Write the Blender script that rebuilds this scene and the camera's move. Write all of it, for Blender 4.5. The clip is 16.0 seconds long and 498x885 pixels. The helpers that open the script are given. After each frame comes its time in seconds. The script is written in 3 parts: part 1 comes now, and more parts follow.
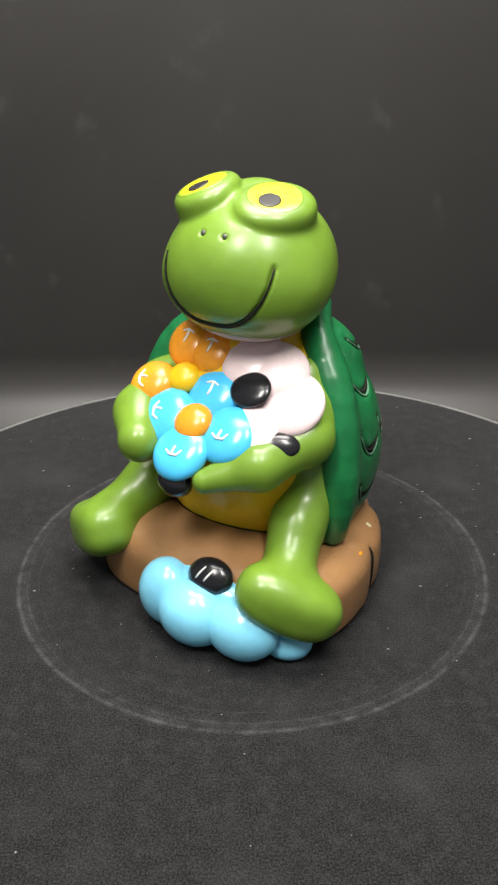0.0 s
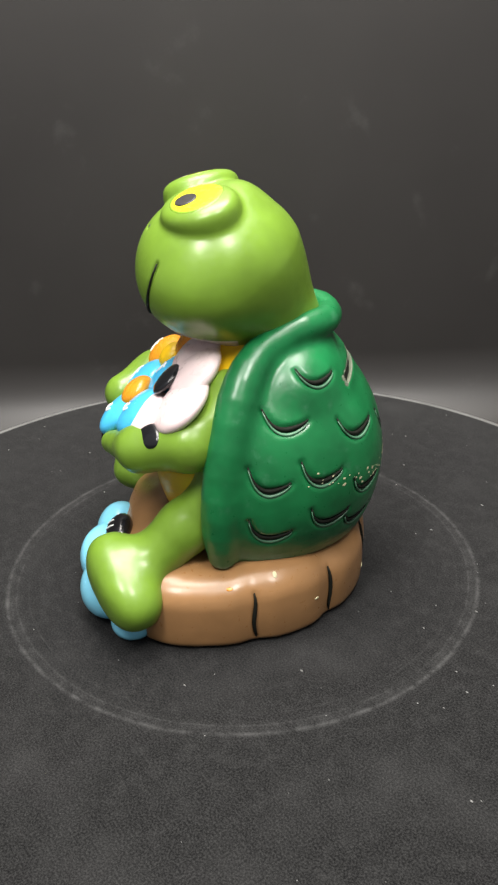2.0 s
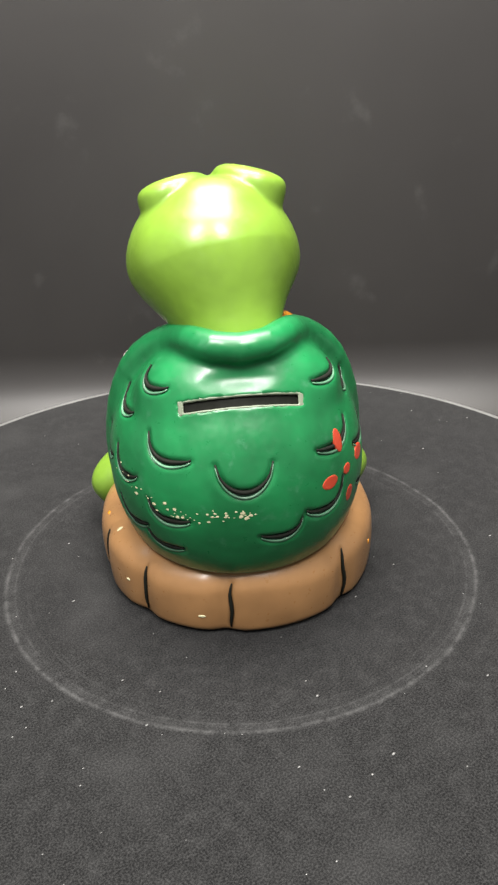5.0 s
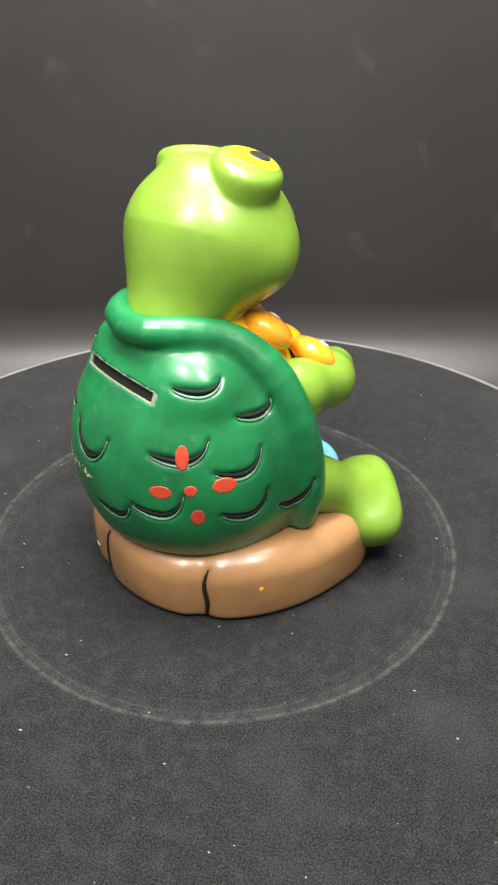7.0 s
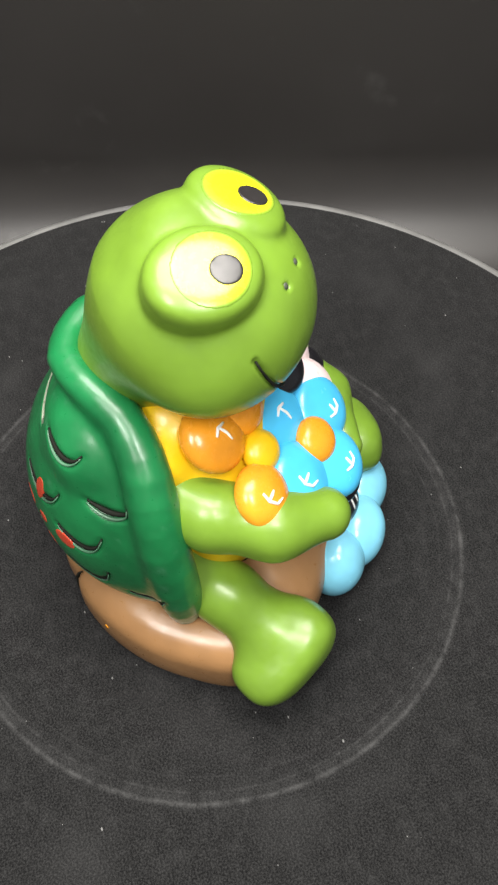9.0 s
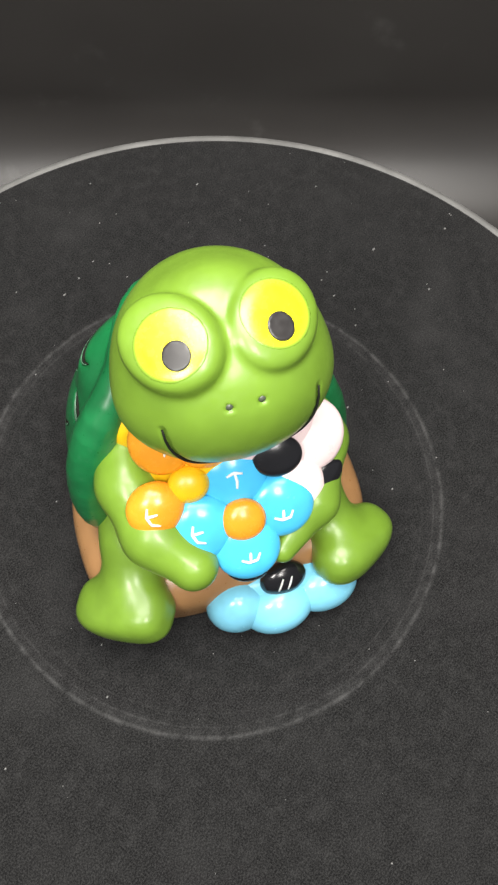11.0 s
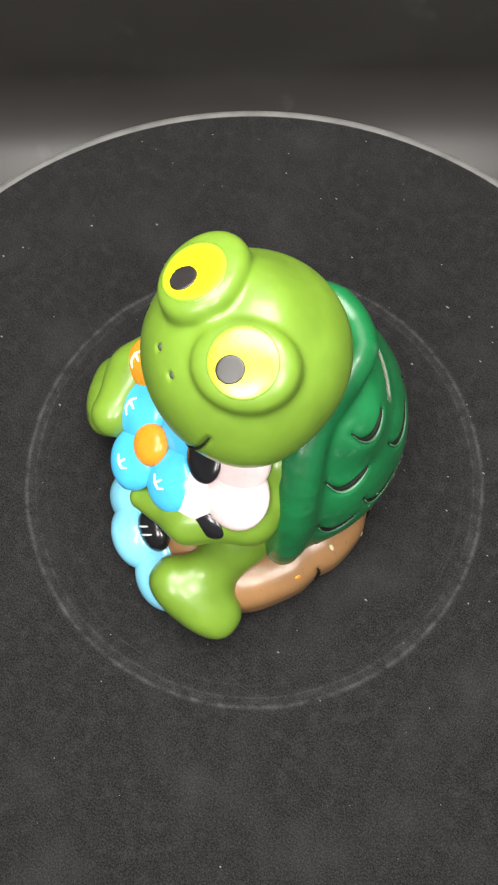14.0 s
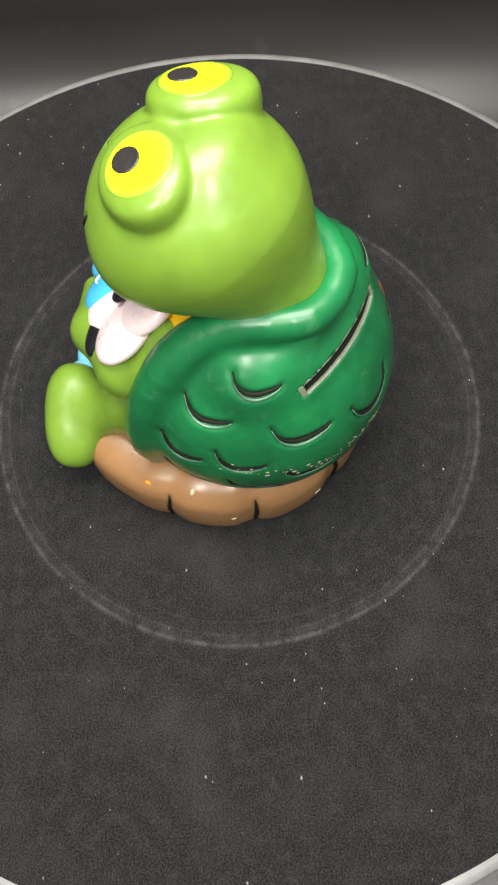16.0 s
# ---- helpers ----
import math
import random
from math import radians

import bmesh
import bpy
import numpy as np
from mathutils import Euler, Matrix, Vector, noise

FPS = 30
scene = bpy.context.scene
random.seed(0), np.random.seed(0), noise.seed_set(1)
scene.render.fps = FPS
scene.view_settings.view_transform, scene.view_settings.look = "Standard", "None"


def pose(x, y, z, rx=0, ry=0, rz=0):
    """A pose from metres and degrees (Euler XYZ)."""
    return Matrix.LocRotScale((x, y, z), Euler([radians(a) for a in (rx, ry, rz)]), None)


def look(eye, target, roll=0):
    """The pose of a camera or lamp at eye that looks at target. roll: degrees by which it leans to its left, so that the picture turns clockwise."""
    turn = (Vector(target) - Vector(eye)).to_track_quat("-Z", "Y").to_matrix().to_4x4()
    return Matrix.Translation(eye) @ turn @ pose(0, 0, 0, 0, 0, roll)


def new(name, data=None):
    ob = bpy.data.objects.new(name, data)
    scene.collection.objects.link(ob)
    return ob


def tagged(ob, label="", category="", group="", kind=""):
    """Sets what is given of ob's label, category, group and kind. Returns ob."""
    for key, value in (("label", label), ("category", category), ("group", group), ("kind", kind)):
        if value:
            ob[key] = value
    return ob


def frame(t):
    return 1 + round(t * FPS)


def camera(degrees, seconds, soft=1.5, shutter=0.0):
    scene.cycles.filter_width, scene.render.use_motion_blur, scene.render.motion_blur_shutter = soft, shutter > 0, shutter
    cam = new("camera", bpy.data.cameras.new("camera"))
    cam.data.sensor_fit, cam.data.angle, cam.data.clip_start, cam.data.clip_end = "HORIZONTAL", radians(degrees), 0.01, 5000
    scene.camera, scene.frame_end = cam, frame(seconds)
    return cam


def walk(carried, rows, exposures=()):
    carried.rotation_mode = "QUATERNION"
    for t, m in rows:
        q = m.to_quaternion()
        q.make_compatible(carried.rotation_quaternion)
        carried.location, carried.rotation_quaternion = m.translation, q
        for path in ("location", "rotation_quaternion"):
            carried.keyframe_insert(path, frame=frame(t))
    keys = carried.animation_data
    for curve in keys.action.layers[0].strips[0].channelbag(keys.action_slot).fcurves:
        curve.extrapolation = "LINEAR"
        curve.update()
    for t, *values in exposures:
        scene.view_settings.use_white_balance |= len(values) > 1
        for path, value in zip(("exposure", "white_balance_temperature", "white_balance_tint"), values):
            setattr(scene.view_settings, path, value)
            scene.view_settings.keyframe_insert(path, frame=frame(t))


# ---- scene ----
# ---- the camera and its way
def turned(x, y, z, yaw, pitch, roll):
    m = Matrix.Rotation(radians(yaw), 4, "Z") @ Matrix.Rotation(radians(90 + pitch), 4, "X") @ Matrix.Rotation(radians(roll), 4, "Z")
    return Matrix.Translation((x, y, z)) @ m


SPIN = 28.122      # the turntable's degrees a second, clockwise from above
FACING = -34.0     # the coin bank's heading at the start
RADIUS = 0.1996    # the turntable

cam = camera(33.00, 16.0, soft=2.4)
walk(cam, [
    (0.0, turned(-0.0020, -0.3036, 0.2186, -0.30, -27.71, -0.81)),
    (0.5, turned(-0.0004, -0.3006, 0.2212, -0.50, -28.42, -1.01)),
    (1.0, turned(0.0024, -0.2999, 0.2215, -0.21, -28.59, -1.57)),
    (1.5, turned(0.0054, -0.3031, 0.2179, -0.08, -27.79, -1.83)),
    (2.0, turned(0.0035, -0.3049, 0.2157, -0.69, -27.20, -1.96)),
    (2.5, turned(0.0069, -0.3035, 0.2198, -0.32, -28.03, -2.14)),
    (3.0, turned(0.0076, -0.3054, 0.2188, -0.31, -27.92, -2.32)),
    (3.5, turned(0.0069, -0.3073, 0.2183, -0.43, -27.68, -1.67)),
    (4.0, turned(0.0048, -0.3070, 0.2171, -0.86, -27.78, -2.19)),
    (6.5, turned(0.0110, -0.3077, 0.2187, 0.97, -27.77, -1.67)),
    (7.0, turned(0.0112, -0.2912, 0.2374, -0.16, -33.32, -0.85)),
    (7.5, turned(0.0097, -0.2708, 0.2642, -1.49, -39.26, 1.18)),
    (8.0, turned(0.0056, -0.2349, 0.2816, -3.15, -45.06, 1.81)),
    (8.5, turned(0.0088, -0.1906, 0.2965, -1.40, -51.20, -0.06)),
    (9.0, turned(0.0111, -0.1533, 0.3029, -1.11, -57.10, -0.54)),
    (9.5, turned(0.0050, -0.1400, 0.3159, -1.17, -59.44, 1.48)),
    (10.0, turned(0.0079, -0.1273, 0.3304, -4.23, -63.29, 2.84)),
    (12.5, turned(-0.0021, -0.1068, 0.3564, -1.92, -70.58, 1.63)),
    (13.0, turned(-0.0032, -0.1035, 0.3550, -1.67, -71.32, 0.85)),
    (13.5, turned(0.0010, -0.1053, 0.3553, 0.61, -71.18, -1.05)),
    (14.0, turned(0.0011, -0.1079, 0.3572, 0.66, -70.94, -1.73)),
    (14.5, turned(0.0013, -0.1067, 0.3557, 0.39, -71.34, -1.48)),
    (15.0, turned(0.0022, -0.1090, 0.3559, -0.02, -71.12, -1.84)),
    (15.5, turned(0.0105, -0.1189, 0.3458, 1.17, -70.16, -2.89)),
    (16.0, turned(0.0091, -0.1509, 0.3229, 0.89, -67.62, -3.68)),
], exposures=[(0, 0.17), (1, 0.17), (2, 0.26), (3, 0.42), (4, 0.68), (6.5, 0.82), (7.5, 0.68), (8.5, 0.3), (9.5, 0.08), (12.5, 0.08), (16, 0.2)])

# ---- light: a dim studio room, a wide soft lamp overhead and a smaller one by the camera
world = bpy.data.worlds.new("studio_room")
scene.world = world
world.use_nodes = True
world.node_tree.nodes["Background"].inputs[0].default_value = (0.80, 0.82, 0.85, 1)
world.node_tree.nodes["Background"].inputs[1].default_value = 0.25


def soft_lamp(name, eye, target, size, size_y, power, colour):
    data = bpy.data.lights.new(name, "AREA")
    data.shape, data.size, data.size_y, data.energy, data.color = "RECTANGLE", size, size_y, power, colour
    ob = new(name, data)
    ob.matrix_world = look(eye, target)
    return ob


soft_lamp("overhead_lamp", (0.0, 0.04, 0.72), (0, 0.03, 0.05), 0.46, 0.30, 8.2, (1.0, 0.955, 0.89))
soft_lamp("left_lamp", (-0.22, -0.34, 0.70), (0, 0, 0.08), 0.12, 0.24, 3.3, (1.0, 0.965, 0.92))
soft_lamp("right_lamp", (0.14, -0.34, 0.72), (0, 0, 0.08), 0.12, 0.24, 3.3, (1.0, 0.965, 0.92))


# ---- materials
def material(name):
    m = bpy.data.materials.new(name)
    m.use_nodes = True
    t = m.node_tree
    return m, t, t.nodes["Principled BSDF"]


def link(t, a, b):
    t.links.new(a, b)


def noise_node(t, scale, detail=4.0, rough=0.6):
    co = t.nodes.new("ShaderNodeTexCoord")
    n = t.nodes.new("ShaderNodeTexNoise")
    n.inputs["Scale"].default_value, n.inputs["Detail"].default_value, n.inputs["Roughness"].default_value = scale, detail, rough
    link(t, co.outputs["Object"], n.inputs["Vector"])
    return n


def ramp(t, src, stops):
    r = t.nodes.new("ShaderNodeValToRGB")
    while len(r.color_ramp.elements) < len(stops):
        r.color_ramp.elements.new(0.5)
    for e, (at, c) in zip(r.color_ramp.elements, stops):
        e.position, e.color = at, (*c, 1)
    link(t, src, r.inputs[0])
    return r.outputs[0]


def glaze(name, colour, rough=0.36, vary=0.18, worn=None):
    """Hand-painted, varnished plaster: brushy colour at two scales, a clear coat, faint lumps."""
    m, t, b = material(name)
    big, fine = noise_node(t, 45, 3), noise_node(t, 400, 3)
    c = np.array(colour)
    base = ramp(t, big.outputs["Fac"], [(0.3, tuple(c * (1 - vary))), (0.7, tuple(np.minimum(c * (1 + vary * 0.6), 1)))])
    if worn:
        w = noise_node(t, 130, 6, 0.7)
        mask = ramp(t, w.outputs["Fac"], [(0.58, (0, 0, 0)), (0.84, (0.5, 0.5, 0.5))])
        mix = t.nodes.new("ShaderNodeMix")
        mix.data_type = "RGBA"
        link(t, mask, mix.inputs[0])
        link(t, base, mix.inputs[6])
        mix.inputs[7].default_value = (*worn, 1)
        base = mix.outputs[2]
    link(t, base, b.inputs["Base Color"])
    link(t, ramp(t, fine.outputs["Fac"], [(0.3, (rough * 0.8,) * 3), (0.7, (rough * 1.25,) * 3)]), b.inputs["Roughness"])
    b.inputs["Coat Weight"].default_value, b.inputs["Coat Roughness"].default_value = 0.22, 0.2
    bump = t.nodes.new("ShaderNodeBump")
    bump.inputs["Strength"].default_value, bump.inputs["Distance"].default_value = 0.38, 0.0012
    link(t, big.outputs["Fac"], bump.inputs["Height"])
    link(t, bump.outputs[0], b.inputs["Normal"])
    return m


LIME = glaze("lime_green_glaze", (0.152, 0.272, 0.026))
SHELL = glaze("bottle_green_glaze", (0.008, 0.150, 0.044), 0.34, 0.35, worn=(0.10, 0.25, 0.16))
YELLOW = glaze("egg_yellow_glaze", (0.80, 0.50, 0.008))
EYE_YELLOW = glaze("lemon_yellow_glaze", (0.85, 0.80, 0.01), 0.25)
BLACK = glaze("black_glaze", (0.010, 0.010, 0.012), 0.22)
PUPIL = glaze("soft_black_paint", (0.022, 0.020, 0.020), 0.35)
BROWN = glaze("mid_brown_glaze", (0.32, 0.168, 0.068), 0.33)
SKY = glaze("sky_blue_glaze", (0.07, 0.50, 0.85), 0.22)
PALE_BLUE = glaze("pale_blue_glaze", (0.22, 0.62, 0.82), 0.22)
PINK = glaze("pale_pink_glaze", (0.85, 0.68, 0.68), 0.3, 0.12)
WHITE = glaze("white_highlight_paint", (0.82, 0.82, 0.80), 0.3, 0.05)
ORANGE = glaze("orange_glaze", (0.85, 0.33, 0.02), 0.25, 0.3)
RED = glaze("brick_red_paint", (0.50, 0.055, 0.022), 0.4, 0.25)
# near-black for drawn lines, and for shade coloured into slot and scale grooves
CREASE = glaze("crease_paint_and_shade", (0.010, 0.011, 0.008), 0.7)
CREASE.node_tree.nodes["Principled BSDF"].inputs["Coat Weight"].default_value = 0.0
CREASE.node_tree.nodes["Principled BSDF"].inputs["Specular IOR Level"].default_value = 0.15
CHIP = glaze("bare_plaster", (0.62, 0.58, 0.36), 0.7)
GREY = glaze("dark_grey_glaze", (0.06, 0.07, 0.05), 0.4)
CHIN = glaze("pinkish_white_paint", (0.62, 0.52, 0.48), 0.35, 0.2)
HAZE = glaze("mottled_pale_green", (0.075, 0.19, 0.11), 0.5, 0.6)
TABLE = glaze("grey_table_laminate", (0.20, 0.196, 0.19), 0.5, 0.08)


def eye_paint(mid):
    """Yellow that the airbrush fades into the green of the lid."""
    m = glaze("airbrushed_eye_glaze", (0.85, 0.80, 0.01), 0.25, 0.05)
    t = m.node_tree
    b = t.nodes["Principled BSDF"]
    co, dist = t.nodes.new("ShaderNodeTexCoord"), t.nodes.new("ShaderNodeVectorMath")
    dist.operation = "DISTANCE"
    dist.inputs[1].default_value = [float(v) * 0.001 for v in mid]
    link(t, co.outputs["Object"], dist.inputs[0])
    scale = t.nodes.new("ShaderNodeMath")
    scale.operation = "MULTIPLY"
    scale.inputs[1].default_value = 50.0
    link(t, dist.outputs["Value"], scale.inputs[0])
    link(t, ramp(t, scale.outputs[0], [(0.0, (0.86, 0.80, 0.01)), (0.35, (0.84, 0.78, 0.012)), (0.42, (0.42, 0.50, 0.02)), (0.475, (0.152, 0.272, 0.026))]), b.inputs["Base Color"])
    return m
LIP = glaze("dusty_plaster_edge", (0.17, 0.20, 0.14), 0.6, 0.3)


# ---------------------------------------------------------------- sculpting: distance fields in millimetres
def vec(*a):
    return np.array(a, dtype=float)


def unit(v):
    v = np.asarray(v, float)
    return v / np.linalg.norm(v)


def length(v):
    return np.sqrt((v * v).sum(-1))


def smin(a, b, k):
    h = np.clip(0.5 + 0.5 * (b - a) / k, 0, 1)
    return b + (a - b) * h - k * h * (1 - h)


def smax(a, b, k):
    return -smin(-a, -b, k)


def basis(n, up=(0, 0, 1)):
    """Rows u, v, n: an upright frame on the direction n."""
    n = unit(n)
    u = unit(np.cross(up, n))
    return np.stack([u, np.cross(n, u), n])


def ellipsoid(p, c, r, rows=None):
    q = p - np.asarray(c, float)
    if rows is not None:
        q = q @ np.asarray(rows).T
    r = np.asarray(r, float)
    k0 = length(q / r)
    k1 = np.maximum(length(q / (r * r)), 1e-6)
    return k0 * (k0 - 1) / k1


def capsule(p, a, b, ra, rb):
    a, b = np.asarray(a, float), np.asarray(b, float)
    h = np.clip(((p - a) @ (b - a)) / ((b - a) @ (b - a)), 0, 1)
    return length(p - a - h[..., None] * (b - a)) - (ra + (rb - ra) * h)


def chain(p, pts, radii, k=0.0):
    d = None
    for a, b, ra, rb in zip(pts[:-1], pts[1:], radii[:-1], radii[1:]):
        e = capsule(p, a, b, ra, rb)
        d = e if d is None else (smin(d, e, k) if k else np.minimum(d, e))
    return d


def box_field(p, c, half, rows):
    q = np.abs((p - np.asarray(c, float)) @ np.asarray(rows).T) - np.asarray(half, float)
    return length(np.maximum(q, 0)) + np.minimum(q.max(-1), 0)


def onto(field, p, steps=8):
    """Moves points along the field's gradient onto its surface."""
    p = np.array(p, float)
    for _ in range(steps):
        d = field(p)
        g = np.stack([field(p + e) - field(p - e) for e in np.eye(3) * 0.05], -1)
        g /= np.maximum(length(g), 1e-9)[..., None]
        p = p - (d[..., None] * g)
    return p


def outward(field, p):
    g = np.stack([field(p + e) - field(p - e) for e in np.eye(3) * 0.2], -1)
    return g / np.maximum(length(g), 1e-9)[..., None]


def skin(field, lo, hi, cell):
    """Surface nets: the vertices and quads of field = 0 inside the box."""
    lo, hi = np.asarray(lo, float), np.asarray(hi, float)
    n = np.ceil((hi - lo) / cell).astype(int) + 1
    ax = [lo[i] + cell * np.arange(n[i]) for i in range(3)]
    g = np.stack(np.meshgrid(*ax, indexing="ij"), -1)
    val = field(g.reshape(-1, 3)).reshape(n)
    # no surface may leave the box
    for i in range(3):
        for j in (0, -1):
            s = [slice(None)] * 3
            s[i] = j
            val[tuple(s)] = np.maximum(val[tuple(s)], 0.01)
    ins = val < 0
    m = n - 1
    acc, cnt = np.zeros((*m, 3)), np.zeros(m)
    corner = [(a, b, c) for a in (0, 1) for b in (0, 1) for c in (0, 1)]
    cut = lambda o: tuple(slice(o[i], o[i] + m[i]) for i in range(3))
    for a in corner:
        for i in range(3):
            if a[i] == 0:
                b = tuple(a[j] + (j == i) for j in range(3))
                va, vb = val[cut(a)], val[cut(b)]
                x = ins[cut(a)] != ins[cut(b)]
                f = np.where(x, va / np.where(x, va - vb, 1), 0)
                off = np.array(a, float) + f[..., None] * np.eye(3)[i]
                acc += np.where(x[..., None], off, 0)
                cnt += x
    live = cnt > 0
    index = np.full(m, -1)
    index[live] = np.arange(live.sum())
    cells = np.argwhere(live)
    verts = lo + cell * (cells + acc[live] / cnt[live][:, None])
    quads = []
    for i in range(3):
        j, k = (i + 1) % 3, (i + 2) % 3
        s0, s1 = [slice(None)] * 3, [slice(None)] * 3
        s0[i], s1[i] = slice(0, -1), slice(1, None)
        x = np.argwhere(ins[tuple(s0)] != ins[tuple(s1)])
        x = x[(x[:, j] > 0) & (x[:, k] > 0) & (x[:, j] < m[j]) & (x[:, k] < m[k])]
        ej, ek = np.eye(3, dtype=int)[j], np.eye(3, dtype=int)[k]
        q = np.stack([index[tuple((x - a).T)] for a in (0 * ej, ej, ej + ek, ek)], 1)
        inside = ins[tuple(x.T)]
        quads.append(np.where(inside[:, None], q, q[:, ::-1]))
    quads = np.concatenate(quads)
    # settle the vertices on the true surface
    d = field(verts)
    grad = np.stack([field(verts + e) - field(verts - e) for e in np.eye(3) * 0.05], -1) / 0.1
    grad2 = np.maximum((grad * grad).sum(-1), 0.25)
    verts = verts - np.clip(d / grad2, -cell / 2, cell / 2)[:, None] * grad
    return verts, quads


# ---- the forms of the coin bank; it faces -y, its left is +x, z = 0 is the felt
def lid_frame(n, long):
    n = unit(n)
    u = unit(np.asarray(long, float) - n * (np.asarray(long, float) @ n))
    return np.stack([u, np.cross(n, u), n])


EYE_L, EYE_R = vec(17.0, -5.4, 152.7), vec(-8.6, -5.8, 154.8)
TURN_L, TURN_R = lid_frame((0.24, -0.27, 0.93), (0.6, 0.8, 0)), lid_frame((-0.27, -0.22, 0.94), (-0.6, 0.8, 0))


def bulge(p, c, rows, r=(15.0, 12.8, 8.4), power=4.0):
    q = np.abs((p - c) @ rows.T) / np.asarray(r)
    rho = np.sqrt(q[..., 0] ** 2 + q[..., 1] ** 2)
    return ((rho ** power + q[..., 2] ** power) ** (1 / power) - 1) * 9.0


def head_plain(p):
    d = ellipsoid(p, (5.0, -2.4, 134.0), (31.2, 28.6, 25.8))
    d = smin(d, ellipsoid(p, (4.6, -6.6, 128.8), (31.2, 21.4, 17.5)), 7)
    d = smin(d, capsule(p, (5, 5.5, 133), (-1.0, 24.5, 100), 24.0, 16.0), 11)
    d = smin(d, ellipsoid(p, (4, 5.5, 151), (15.5, 11, 11.5)), 5)
    brow = smin(bulge(p, EYE_L, TURN_L), bulge(p, EYE_R, TURN_R), 2.5)
    return smin(d, brow, 1.0)


def mouth_curve():
    a = np.linspace(-46, 46, 41)
    z = 118.5 + 22 * np.abs(a / 46) ** 3.4
    r = np.radians(a)
    pts = np.stack([5 + 40 * np.sin(r), -40 * np.cos(r), z], -1)
    # slide in at equal height until the head is met
    way = np.stack([-np.sin(r), np.cos(r), 0 * r], -1)
    for _ in range(60):
        pts = pts + way * np.clip(head_plain(pts), -1, 3)[:, None] * 0.8
    return pts


MOUTH = mouth_curve()
NOSTRILS = onto(head_plain, [(0.7, -25.1, 149.7), (9.6, -24.9, 149.2)])


def head_field(p):
    d = head_plain(p)
    near = np.abs(d) < 3
    if near.any():
        q = p[near]
        e = smax(d[near], -chain(q, MOUTH[::2], [0.9] * len(MOUTH[::2])), 0.6)
        for c in NOSTRILS:
            e = smax(e, -(length(q - c) - 1.2), 0.5)
        d[near] = e
    return d


def rim_y(z):
    return np.interp(z, [20, 36, 60, 78, 90, 97, 104, 112], [-4, -5, -4, -1, 3, 7, 14, 27])


RIM_SIDE = [(0, 39.5, 112), (9, 37.5, 112.5), (16, 29, 112), (22, 16.5, 108), (29.5, 8.5, 101.5), (36.5, 4, 92.5), (42.3, 0, 77), (45, -3, 60), (45.2, -4.5, 45), (43.5, -4, 33)]
RIM_SIZE = [5.3, 5.3, 5.6, 6.3, 7.0, 7.6, 7.8, 7.6, 6.8, 5.6]


def smooth_path(pts, n):
    """A Catmull-Rom line through the points, n samples to a span."""
    p = np.asarray(pts, float)
    p = np.concatenate([[2 * p[0] - p[1]], p, [2 * p[-1] - p[-2]]])
    out = []
    for a, b, c, d in zip(p, p[1:], p[2:], p[3:]):
        for u in np.arange(n) / n:
            out.append(0.5 * (2 * b + (c - a) * u + (2 * a - 5 * b + 4 * c - d) * u * u + (3 * b - a - 3 * c + d) * u ** 3))
    return np.array(out + [p[-2]])


RIM_LINE = smooth_path([(*c, r) for c, r in zip(RIM_SIDE, RIM_SIZE)], 2)


def shell_plain(p):
    d = ellipsoid(p, (0.6, 10.5, 57), (50.0, 51.3, 54.3))
    low = 25.5 - p[..., 2]
    d = smax(d, low, 5)
    d = smax(d, rim_y(p[..., 2]) - p[..., 1], 4)
    d = smin(d, smax(ellipsoid(p, (0, 25, 91), (37, 22, 20.5)), 3 - p[..., 1], 3), 5)
    # a shallow fold under the collar at the back
    d = smax(d, -ellipsoid(p, (0, 51, 103.5), (24, 9, 4.2)), 3)
    q = p.copy()
    q[..., 0] = np.abs(q[..., 0])
    return smin(d, chain(q, RIM_LINE[:, :3], RIM_LINE[:, 3]), 3.5)


SLOT_AT, SLOT_ROWS = vec(0.9, 43.8, 93.0), basis((0, 0.80, 0.60), (0, 0, 1))
# where each scale's edge hangs: its lowest point, half width and drop
SCALES = [((30, 32, 95.6), 8, 7), ((41.8, 21.2, 83.3), 8, 6.5), ((28.9, 49.1, 75.2), 10, 7), ((49.3, 14.4, 62.8), 7.5, 7.5), ((42.7, 33.3, 63), 8.5, 7.5),
          ((2, 61, 66.6), 10.5, 13), ((48, 14, 42.4), 8, 7), ((41.7, 36.5, 44.8), 9, 6.5), ((29.3, 52, 52.6), 9, 5), ((30.8, 47.6, 39), 8, 4),
          ((-28.5, 31.6, 94.8), 9, 5), ((-40.6, 16.4, 85.3), 7.5, 4), ((-32.9, 44.6, 73.9), 10.5, 6.5), ((-45.1, 27.6, 67.2), 9, 7),
          ((-28.3, 51.8, 51.8), 10, 8), ((-46, 26, 49), 9, 8), ((-10.8, 59.5, 46.5), 8, 5), ((-47.5, 4.7, 46), 7, 8)]


def scale_curve(c, w, drop, n=17):
    c = onto(shell_plain, vec(*c)[None])[0]
    nrm = outward(shell_plain, c[None])[0]
    rows = basis(nrm)
    s = np.linspace(-1, 1, n)
    # steep towards the front of the shell, flat and fading towards the back
    lean = 0.0 if abs(c[0]) < 5 else 0.55 * np.sign(c[0])
    pts = c + np.outer(s * w, rows[0]) + np.outer(drop * (1 - np.sqrt(1 - 0.97 * s * s)) * (1 - lean * s), rows[1])
    return onto(shell_plain, pts)


SCALE_CURVES = [scale_curve(*s) for s in SCALES]


